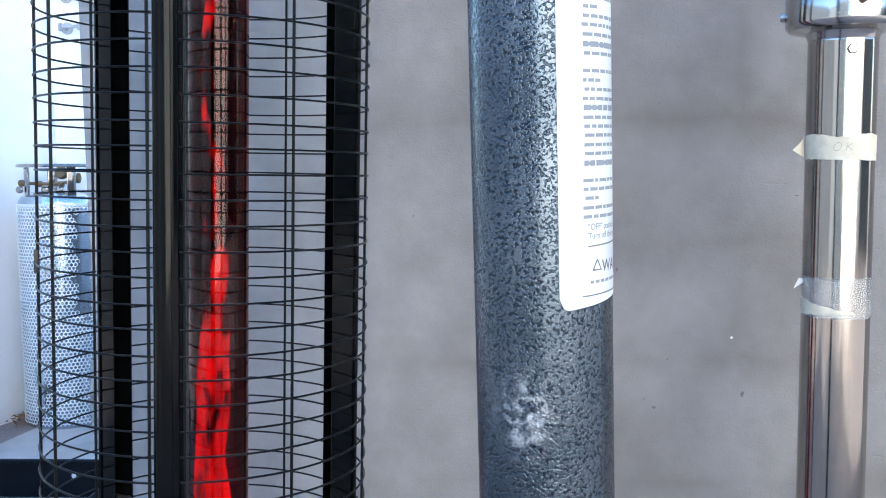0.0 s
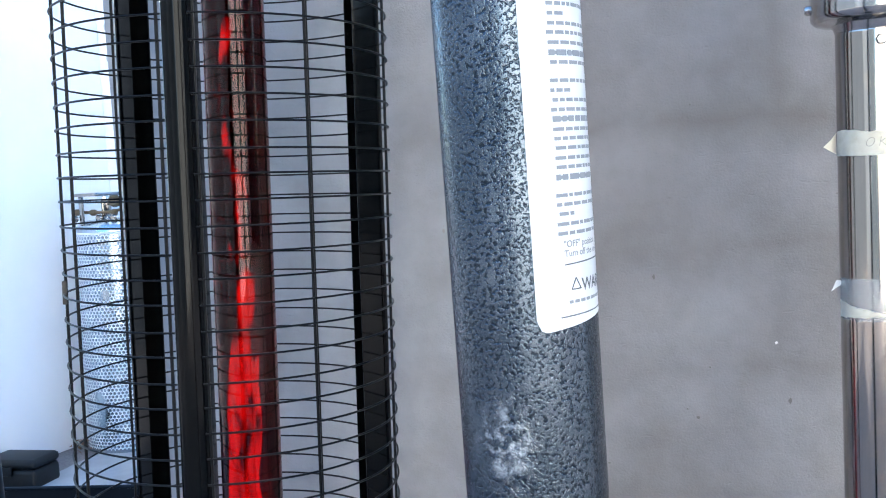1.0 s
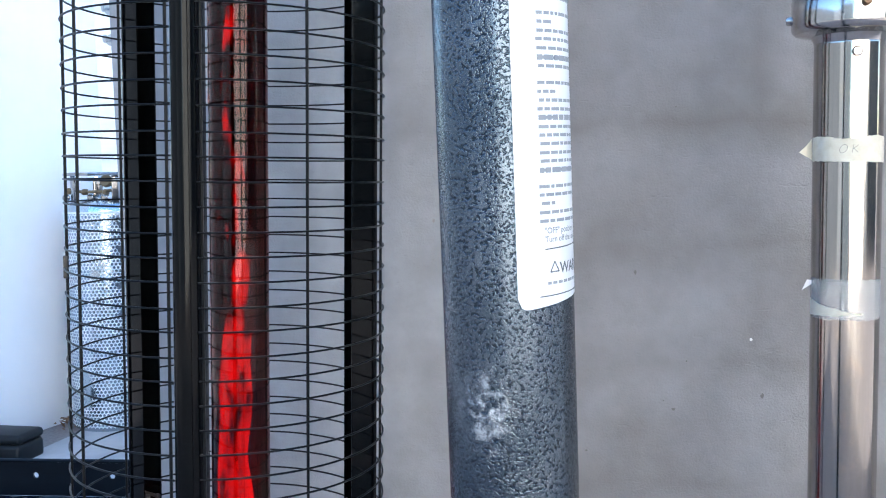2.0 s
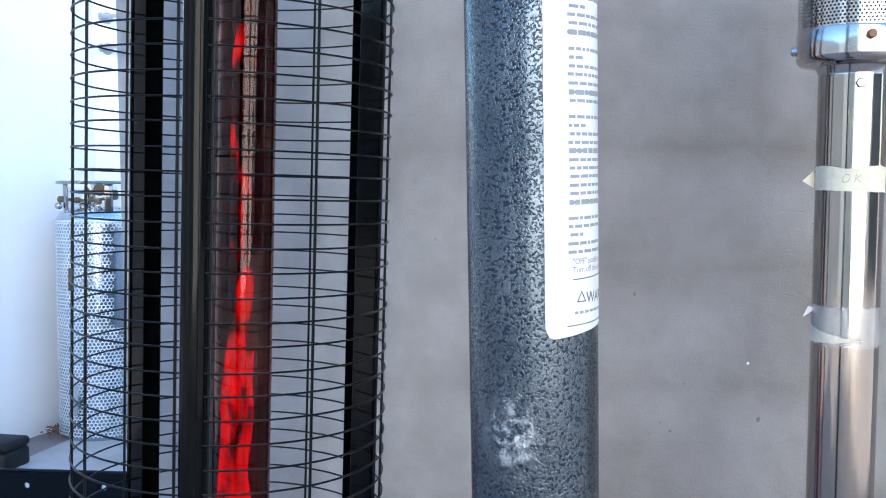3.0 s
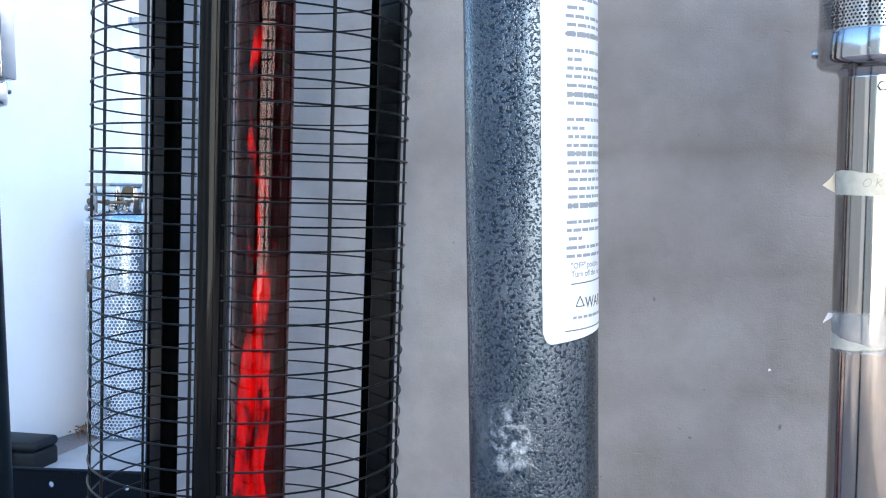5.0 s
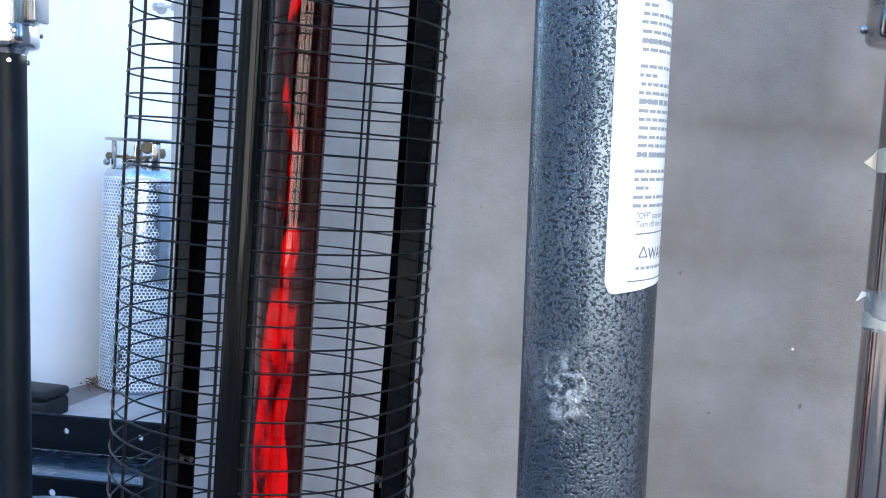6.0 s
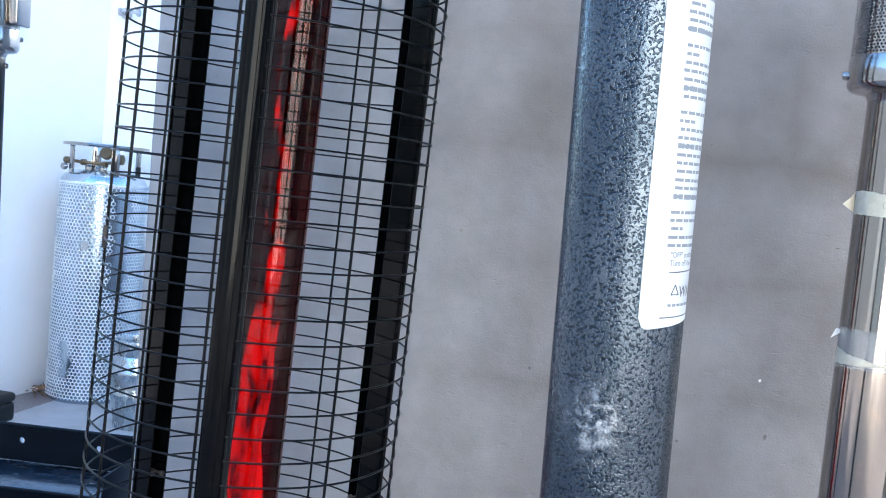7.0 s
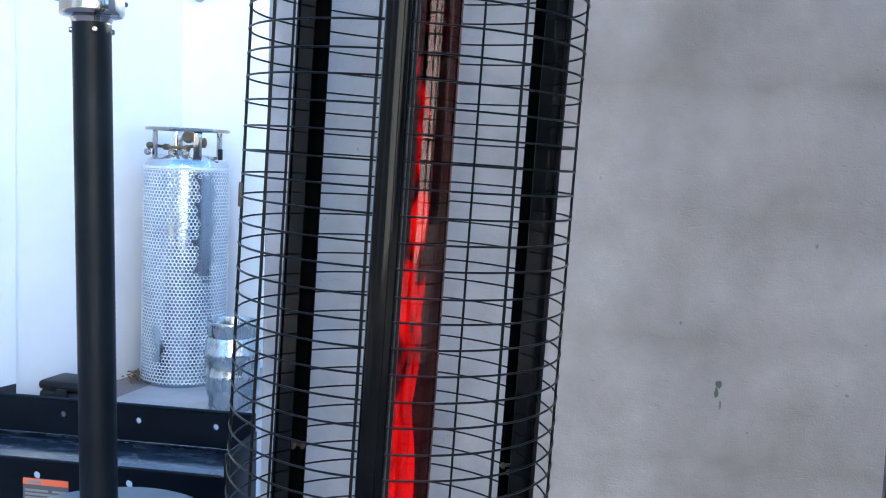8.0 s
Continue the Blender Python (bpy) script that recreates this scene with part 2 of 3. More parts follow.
# tinted quartz glass and the flame inside it
M_GLASS = material("red_tinted_quartz_glass", (0.20, 0.016, 0.013), 0.01, 0.0, Transmission_Weight=1.0, IOR=1.18, Coat_Weight=0.4, Coat_Roughness=0.01)
M_FLAME = bpy.data.materials.new("red_flame")
M_FLAME.use_nodes = True
fn = M_FLAME.node_tree
fn.nodes.clear()
out, em, tr, mx = (fn.nodes.new("ShaderNode" + k) for k in ("OutputMaterial", "Emission", "BsdfTransparent", "MixShader"))
fo = coords(M_FLAME, (30, 30, 10))
fl = noise_tex(M_FLAME, 1.0, 2.0, 0.45, fo)
up = node(M_FLAME, "SeparateXYZ", {0: coords(M_FLAME)}).outputs["Z"]
thin = calc(M_FLAME, "SUBTRACT", fl, calc(M_FLAME, "MULTIPLY", calc(M_FLAME, "SUBTRACT", up, 0.98), 0.34))
fn.links.new(ramp(M_FLAME, thin, [(0.43, (0.05, 0.0, 0.0)), (0.50, (0.45, 0.0008, 0.0)), (0.63, (0.72, 0.004, 0.0))]), em.inputs["Color"])
em.inputs["Strength"].default_value = 1.0
fn.links.new(ramp(M_FLAME, thin, [(0.43, 0.0), (0.52, 0.92)]), mx.inputs[0])
fn.links.new(tr.outputs[0], mx.inputs[1]), fn.links.new(em.outputs[0], mx.inputs[2])
fn.links.new(mx.outputs[0], out.inputs[0])


# ---- builders ----
def part(name, bm, mat, parent=None, label="", smooth=True, m=None):
    me = bpy.data.meshes.new(name)
    bm.to_mesh(me)
    bm.free()
    me.materials.append(mat)
    if smooth:
        me.shade_smooth()
        me.set_sharp_from_angle(angle=radians(35))
    ob = new(name, me)
    if parent:
        ob.parent = parent
    if m is not None:
        ob.matrix_basis = m
    if label:
        ob["label"] = label
    return ob


def thing(name, label, category, m=None, group="", kind=""):
    ob = new(name)
    ob.empty_display_size = 0.05
    if m is not None:
        ob.matrix_basis = m
    return tagged(ob, label, category, group, kind)


def lathe(profile, segs=48, cap=True, bm=None):
    """Turns (radius, height) pairs round the z axis."""
    bm = bm or bmesh.new()
    rings = []
    for r, z in profile:
        rings.append([bm.verts.new((r * math.cos(2 * math.pi * k / segs), r * math.sin(2 * math.pi * k / segs), z)) for k in range(segs)])
    for a, b in zip(rings, rings[1:]):
        for k in range(segs):
            bm.faces.new((a[k], a[(k + 1) % segs], b[(k + 1) % segs], b[k]))
    if cap:
        bm.faces.new(rings[0][::-1])
        bm.faces.new(rings[-1])
    bmesh.ops.recalc_face_normals(bm, faces=bm.faces[:])
    return bm


def box(x0, x1, y0, y1, z0, z1, bevel=0.0, segs=2, bm=None):
    own = bmesh.new()
    bmesh.ops.create_cube(own, size=1.0, matrix=Matrix.LocRotScale(((x0 + x1) / 2, (y0 + y1) / 2, (z0 + z1) / 2), None, (x1 - x0, y1 - y0, z1 - z0)))
    if bevel:
        bmesh.ops.bevel(own, geom=own.edges[:] + own.verts[:], offset=bevel, segments=segs, profile=0.5, affect="EDGES")
    if bm is None:
        return own
    me = bpy.data.meshes.new("joined")
    own.to_mesh(me)
    own.free()
    bm.from_mesh(me)
    bpy.data.meshes.remove(me)
    return bm


def tube_path(points, r, segs=6, closed=False, bm=None):
    """A round bar along a line of points."""
    bm = bm or bmesh.new()
    pts = [Vector(p) for p in points]
    n, rings = len(pts), []
    for i, p in enumerate(pts):
        a = pts[(i - 1) % n] if closed or i else p
        b = pts[(i + 1) % n] if closed or i < n - 1 else p
        d = (b - a).normalized()
        side = d.cross(Vector((0, 0, 1)) if abs(d.z) < 0.9 else Vector((1, 0, 0))).normalized()
        up = side.cross(d)
        rings.append([bm.verts.new(p + r * (math.cos(2 * math.pi * k / segs) * side + math.sin(2 * math.pi * k / segs) * up)) for k in range(segs)])
    for i in range(n if closed else n - 1):
        a, b = rings[i], rings[(i + 1) % n]
        for k in range(segs):
            bm.faces.new((a[k], a[(k + 1) % segs], b[(k + 1) % segs], b[k]))
    if not closed:
        bm.faces.new(rings[0])
        bm.faces.new(rings[-1][::-1])
    bmesh.ops.recalc_face_normals(bm, faces=bm.faces[:])
    return bm


def on_round(r, a, z):
    """A place on a pole: a is degrees from the side that faces -y, growing towards +x."""
    return Vector((r * math.sin(radians(a)), -r * math.cos(radians(a)), z))


def wrap_patch(r, outline, thick, bm=None, step=4.0):
    """A thin sheet on a pole between two heights given per angle: outline(a) -> (z0, z1), or None."""
    bm = bm or bmesh.new()
    cols = []
    for a, z0, z1 in outline:
        cols.append([bm.verts.new(on_round(rr, a, z)) for rr, z in ((r, z0), (r, z1), (r + thick, z1), (r + thick, z0))])
    for c, d in zip(cols, cols[1:]):
        for k in range(4):
            bm.faces.new((c[k], c[(k + 1) % 4], d[(k + 1) % 4], d[k]))
    bm.faces.new(cols[0]), bm.faces.new(cols[-1][::-1])
    bmesh.ops.recalc_face_normals(bm, faces=bm.faces[:])
    return bm


def hex_sheet(r, z0, z1, around, open_share, keep=lambda a, z: True, a0=0.0, a1=360.0):
    """A sheet with six-sided holes rolled round the z axis: the webs between the holes."""
    w = 2 * math.pi * r / around
    dz = w * math.sqrt(3) / 2
    big, small = w / math.sqrt(3), w / math.sqrt(3) * open_share
    verts, faces = [], []
    for row in range(int((z1 - z0) / dz) + 1):
        for col in range(around):
            s = (col + 0.5 * (row % 2)) * w
            ang = s / r
            if not a0 <= math.degrees(ang) % 360 <= a1:
                continue
            zc = z0 + row * dz
            if not keep(math.degrees(ang) % 360, zc):
                continue
            base = len(verts)
            for rad in (big, small):
                for k in range(6):
                    q = math.pi / 6 + k * math.pi / 3
                    a = (s + rad * math.cos(q)) / r
                    verts.append((r * math.sin(a), -r * math.cos(a), min(max(zc + rad * math.sin(q), z0), z1)))
            for k in range(6):
                j = (k + 1) % 6
                faces.append((base + k, base + j, base + 6 + j, base + 6 + k))
    me = bpy.data.meshes.new("sheet")
    me.from_pydata(verts, [], faces)
    bm = bmesh.new()
    bm.from_mesh(me)
    bpy.data.meshes.remove(me)
    bmesh.ops.remove_doubles(bm, verts=bm.verts[:], dist=w * 0.02)
    return bm


def bolt_head(r=0.005, h=0.004, six=False):
    return lathe([(r, 0), (r, h * 0.6), (r * 0.75, h)], 6 if six else 16)


def out_of(r, a, z):
    """The pose of a bolt that points out of a pole."""
    p = on_round(r, a, z)
    d = Vector((p.x, p.y, 0)).normalized()
    return Matrix.Translation(p) @ d.to_track_quat("Z", "Y").to_matrix().to_4x4()


# ---- the place ----
def structure(name, bm, mat, label, category, smooth=False):
    return tagged(part(name, bm, mat, None, "", smooth), label, category, "", "structure")


ground_bm = bmesh.new()
bmesh.ops.create_grid(ground_bm, x_segments=40, y_segments=40, size=150)
structure("ground", ground_bm, M_GROUND, "brownish weathered concrete yard ground", "ground")
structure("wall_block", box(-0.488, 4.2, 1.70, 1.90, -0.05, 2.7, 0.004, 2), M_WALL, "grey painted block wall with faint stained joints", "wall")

# white side wall and back wall of the corner behind the heaters
C = Vector((-2.395, 5.46))
along = Vector((-0.261, -0.965))
side_bm = box(-0.2, 0.0, -1.75, 0.0, -0.05, 3.1)
side_turn = Matrix.Translation((C.x, C.y, 0)) @ Matrix.Rotation(math.atan2(0.261, -0.965) + math.pi, 4, "Z")
side = structure("wall_side", side_bm, M_WHITE, "smooth white painted side wall", "wall")
side.matrix_basis = side_turn
structure("wall_back", box(C.x - 0.2, 4.2, C.y + 0.004, C.y + 0.2, -0.05, 3.1), M_WHITE, "white painted wall behind the gas tank", "wall")
structure("wall_end", box(4.2, 4.4, 1.7, C.y + 0.2, -0.05, 3.0), M_WHITE, "plain white painted end wall", "wall")
panel = structure("wall_panel", box(0.0, 0.03, -1.75, -1.23, 0.05, 3.1, 0.004), M_WHITE, "white wall panel with a gap below", "wall panel")
panel.matrix_basis = side_turn
# flat dark patch laid on the panel in place of the notch's shade
part("corner_gap_patch", box(0.0295, 0.033, -1.34, -1.236, 0.06, 0.128, 0.001), M_DARKHOLE, panel, "flat dark patch for the shaded notch", smooth=False)
slab_bm = box(-2.31, 0.4, 1.95, 5.46, -0.03, 0.012, 0.006)
for vert in slab_bm.verts:
    if vert.co.x < -2.0:
        vert.co.x += 0.115 * (vert.co.y - 4.7)
slab = structure("pavement", slab_bm, M_PAD, "pale worn concrete slab under tank and keg", "pavement")
facade = structure("backdrop", box(-0.1, 13.0, -9.0, -7.8, -0.05, 8.2), M_CREAM, "sunlit cream rendered building across the yard", "building")
# unseen slate and dark blocks, added to tone down what the poles reflect
structure("added_yard_wall", box(-9.0, -4.6, -8.6, -8.4, -0.05, 4.6), M_SLATE, "unseen tall slate grey wall added for reflections", "wall")
structure("added_yard_side", box(-9.2, -9.0, -8.6, 5.46, -0.05, 4.6), M_SLATE, "unseen slate grey side wall added for reflections", "wall")
structure("shed", box(-4.6, -0.9, -8.8, -7.6, -0.05, 5.0), M_SCREEN, "unseen dark block added to darken reflections", "shed")
structure("fence", box(13.0, 13.1, -9.0, 1.7, -0.05, 4.0), M_SCREEN, "unseen plain dark screen added to darken reflections", "fence")
# dark strips added on the facade, out of view, to stripe its reflection
for x, w in ((1.3, 0.12), (5.2, 0.18), (9.0, 0.5)):
    part("facade_strip", box(x - w, x + w, -7.81, -7.76, 0.3, 7.6, 0.01), M_SCREEN, facade, "dark tall strip added to break up reflections", smooth=False)


# ---- the glass tube heater with its wire guard ----
def glass_tube_heater():
    h = thing("glass_tube_heater", "black patio heater with red flame inside round wire guard", "patio heater", pose(-0.205, 1.369, 0, 0, 2.0, 0))
    R, pitch, z0, z1 = 0.2226, 0.031, 0.60, 2.02
    posts = [5.5, 123.0, 242.0]
    uprights = [(45.3, 92.0), (164.5, 203.0), (293.0, 320.0)]
    # base and top plates
    part("base", lathe([(0.22, 0.0), (0.24, 0.006), (0.24, 0.018), (0.225, 0.024), (0.03, 0.026)], 64), M_BLACK, h)
    part("burner_box", lathe([(0.03, 0.44), (0.075, 0.45), (0.085, 0.47), (0.085, 0.585), (0.075, 0.598), (0.05, 0.60)], 40), M_BLACK, h)
    part("gas_pipe", tube_path([(0, 0, 0.02), (0, 0, 0.45)], 0.012, 12), M_BLACK, h)
    part("top_plate", lathe([(0.205, 2.03), (0.235, 2.03), (0.24, 2.04), (0.235, 2.05), (0.205, 2.05), (0.205, 2.03)], 64, cap=False), M_BLACK, h)
    # three channel posts, open towards the tube
    for a in posts:
        bm = bmesh.new()
        prof = []
        w, d, t = 0.0172, 0.045, 0.002
        outer = [(-w, -d + 0.012)] + [(-w * math.cos(q), w * 0.8 * math.sin(q)) for q in [math.pi * k / 10 for k in range(11)]] + [(w, -d + 0.012)]
        inner = [((w - t), -d + 0.012)] + [((w - t) * math.cos(q), (w * 0.8 - t) * math.sin(q)) for q in [math.pi * k / 10 for k in range(11)]] + [(-(w - t), -d + 0.012)]
        loop = outer + inner
        m = Matrix.Rotation(radians(a), 4, "Z") @ Matrix.Translation((0, -R + 0.006, 0))
        lo = [bm.verts.new(m @ Vector((x, -y, 0.02))) for x, y in loop]
        hi = [bm.verts.new(m @ Vector((x, -y, z1 + 0.012))) for x, y in loop]
        n = len(loop)
        for k in range(n):
            bm.faces.new((lo[k], lo[(k + 1) % n], hi[(k + 1) % n], hi[k]))
        bmesh.ops.recalc_face_normals(bm, faces=bm.faces[:])
        p = part("post", bm, M_BLACK, h)
        for za, zx in ((0.842, -0.0105), (0.846, 0.0095)):
            part("bolt", lathe([(0.0025, 0.0), (0.0025, 0.040), (0.0048, 0.0405), (0.0048, 0.043), (0.0035, 0.045)], 14), M_NUT, p, "dull dark bolt", m=Matrix.Rotation(radians(a), 4, "Z") @ Matrix.Translation((zx, -R - 0.005, za)) @ Matrix.Rotation(radians(-90), 4, "X"))
    # guard: three panels between the posts, each with rings and four uprights
    for i, a in enumerate(posts):
        g = part("guard_panel", tube_path([(R * math.sin(radians(a + 5.5)), -R * math.cos(radians(a + 5.5)), z0), (R * math.sin(radians(a + 5.5)), -R * math.cos(radians(a + 5.5)), z1)], 0.0021, 6), M_WIRE, h, "dark wire guard panel")
        span = (posts[(i + 1) % 3] - a) % 360
        for ua in (*uprights[i], a + span - 5.5):
            q = radians(ua)
            part("upright_wire", tube_path([(R * math.sin(q), -R * math.cos(q), z0), (R * math.sin(q), -R * math.cos(q), z1)], 0.0021, 6), M_WIRE, g)
        bm = tube_path([((R + 0.0018) * math.sin(radians(a + 4 + (span - 8) * k / 26)), -(R + 0.0018) * math.cos(radians(a + 4 + (span - 8) * k / 26)), 0) for k in range(27)], 0.0014, 6)
        first = part("ring_wire", bm, M_WIRE, g, m=Matrix.Translation((0, 0, z0 + 0.01)))
        z = z0 + 0.01 + pitch
        while z < z1:
            o = new("ring_wire", first.data)
            o.parent = g
            o.matrix_basis = pose(0, 0, z + random.uniform(-0.0008, 0.0008), random.uniform(-0.15, 0.15), random.uniform(-0.15, 0.15), 0)
            z += pitch
    clip = box(-0.004, 0.004, -0.003, 0.003, -0.016, 0.016, 0.0015)
    part("clip", clip, M_NUT, h, "small rusty clip on the guard", m=Matrix.Rotation(radians(293), 4, "Z") @ Matrix.Translation((0, -R - 0.002, 1.232)))
    # glass tube with collars
    bm = lathe([(0.0425, z0), (0.0425, z1), (0.0400, z1), (0.0400, z0), (0.0425, z0)], 64, cap=False)
    bmesh.ops.remove_doubles(bm, verts=bm.verts[:], dist=1e-5)
    bmesh.ops.recalc_face_normals(bm, faces=bm.faces[:])
    part("glass_tube", bm, M_GLASS, h, "dark red tinted glass tube", m=Matrix.Translation((0.017, -0.008, 0)))
    # flame: curling sheets that rise in the tube
    flame = None
    for s, (rad, ph) in enumerate(((0.031, 0.0), (0.022, 2.1), (0.012, 4.0))):
        bm = bmesh.new()
        rings, n, zs = [], 24, 70
        for j in range(zs + 1):
            f = j / zs
            z = z0 + 0.02 + f * 0.98
            r = rad * (1 - f * 0.6) * (0.88 + 0.12 * math.sin(f * 29 + ph))
            cx, cy = -0.006 + 0.006 * math.sin(f * 13 + ph), 0.005 * math.sin(f * 11 + ph)
            rings.append([bm.verts.new((cx + r * math.cos(2 * math.pi * k / n), cy + r * math.sin(2 * math.pi * k / n), z)) for k in range(n)])
        for a, b in zip(rings, rings[1:]):
            for k in range(n):
                bm.faces.new((a[k], a[(k + 1) % n], b[(k + 1) % n], b[k]))
        o = part("flame_sheet" if flame else "flame", bm, M_FLAME, flame or h, "" if flame else "bright red gas flame", m=None if flame else Matrix.Translation((0.017, -0.008, 0)))
        flame = flame or o
    return h


glass_tube_heater()


# ---- the near heater pole with its printed label ----
def words_on(r, rows, a0, a1, rng):
    """Print that cannot be read: bars of word length on a pole."""
    bm = bmesh.new()
    for z, h, start, end in rows:
        a = start
        while a < end - 3:
            w = rng.uniform(3.5, 11)
            b = min(a + w, end)
            wrap_patch(r, [(a + (b - a) * k / 4, z - h / 2, z + h / 2) for k in range(5)], 0.00012, bm)
            a = b + 1.8
    return bm


def lettered(text, r, a, z, size, thick=0.00015):
    """Readable words in the built-in font, bent round a pole."""
    cu = bpy.data.curves.new("words", "FONT")
    cu.body, cu.size, cu.offset = text, size, size * 0.02
    ob = new("words", cu)
    me = bpy.data.meshes.new_from_object(ob)
    bpy.data.objects.remove(ob)
    bm = bmesh.new()
    bm.from_mesh(me)
    for vert in bm.verts:
        p = on_round(r + thick, a + math.degrees(vert.co.x / r), z + vert.co.y)
        vert.co = p
    return bm


def hammered_heater():
    h = thing("patio_heater_pole", "hammered grey steel patio heater pole with white instruction label", "patio heater", pose(0.298, 0.622, 0, 1.5, -0.6, 0))
    r = 0.0383
    part("pole", lathe([(r, 0.03), (r, 2.25)], 96), M_HAMMER, h, "hammered grey enamel pole")
    part("base_plate", lathe([(0.2, 0), (0.2, 0.015), (0.19, 0.025), (0.05, 0.03), (0.045, 0.05)], 64), M_BLACK, h)
    # label: rounded lower corner, a little crooked
    zb, zt = 1.281, 1.62
    outline = []
    for k in range(34):
        a = 11.0 + k * 3.2
        e = max(0.0, 1 - (a - 11.0) / 9.0)
        outline.append((a, zb + 0.007 * (1 - math.sqrt(max(0.0, 1 - e * e))) - 0.0035 + 0.000075 * (a - 11), zt))
    lab = part("label", wrap_patch(r, outline, 0.0003), M_LABEL, h, "white printed instruction label")
    rr = r + 0.00035
    rng = random.Random(4)
    rows = []
    for words, zz in (("Turn off the valve", 1.3148), ('"OFF" position', 1.3195)):
        part("printed_line", lettered(words, rr, 36, zz, 0.0046), M_INK, lab, "small grey printed line")
    z = 1.3265
    line = 0.0047
    k = 0
    while z < 1.60:
        k += 1
        if k in (6, 17, 24, 29, 36):
            z += line * 0.9
        short = k in (3, 12, 15, 22, 27)
        rows.append((z + rng.uniform(-0.0002, 0.0002), 0.0018, 33 + rng.uniform(-1.5, 1.5), 52 if short else rng.uniform(84, 100)))
        z += line
    part("print", words_on(rr, rows, 33, 100, rng), M_INK, lab, "rows of small grey print")["kind"] = "stuff"
    heads = [(z, 0.0029, 33, rng.uniform(78, 98)) for z, *_ in rows[5::6]]
    tagged(part("heading", words_on(rr + 0.0001, heads, 33, 100, rng), M_INK, lab, "bold grey headings"), kind="stuff")
    part("warning_text", lettered("WARNING", rr, 52, 1.2968, 0.0088), M_INK2, lab, "dark warning lettering")
    tri = bmesh.new()
    for i in range(3):
        q0, q1 = (math.pi / 2 + 2 * math.pi * (i + n) / 3 for n in (0, 1))
        tube_path([on_round(rr, 46 + math.degrees(0.0038 * math.cos(q0) / rr), 1.3 + 0.0038 * math.sin(q0)), on_round(rr, 46 + math.degrees(0.0038 * math.cos(q1) / rr), 1.3 + 0.0038 * math.sin(q1))], 0.0004, 4, bm=tri)
    part("warning_sign", tri, M_INK2, lab, "small warning triangle")
    for z, a in ((1.2845, 30), (1.3105, 36)):
        part("rule", wrap_patch(rr, [(a + (108 - a) * k / 20, z + 0.0015 * k / 20, z + 0.0007 + 0.0015 * k / 20) for k in range(21)], 0.0001), M_INK2, lab, "thin printed rule")
    part("print", words_on(rr, [(1.292, 0.0016, 38, 100)], 38, 100, rng), M_INK, lab)
    return h


hammered_heater()


# ---- burner heads shared by the two pole heaters ----
def burner_head(h, r, zb, around):
    """A perforated drum on a plated collar, from the top of the pole up."""
    head = part("burner_head", lathe([(r * 0.60, zb), (r * 0.62, zb + 0.004), (r * 0.66, zb + 0.009), (r * 0.93, zb + 0.0125), (r * 0.99, zb + 0.017), (r, zb + 0.022), (r, zb + 0.052), (r * 0.985, zb + 0.054), (r * 0.95, zb + 0.054)], 72), M_CHROME, h, "bright plated burner collar")
    part("inner_drum", lathe([(r * 0.90, zb + 0.054), (r * 0.90, zb + 0.33)], 48), M_DARKHOLE, head)
    part("perforated_screen", hex_sheet(r * 0.985, zb + 0.053, zb + 0.33, around, 0.54), M_CHROME, head, "perforated metal screen")
    part("cap", lathe([(r * 1.0, zb + 0.33), (r * 1.02, zb + 0.335), (r * 1.02, zb + 0.35), (r * 0.3, zb + 0.36)], 48), M_CHROME, head)
    return head


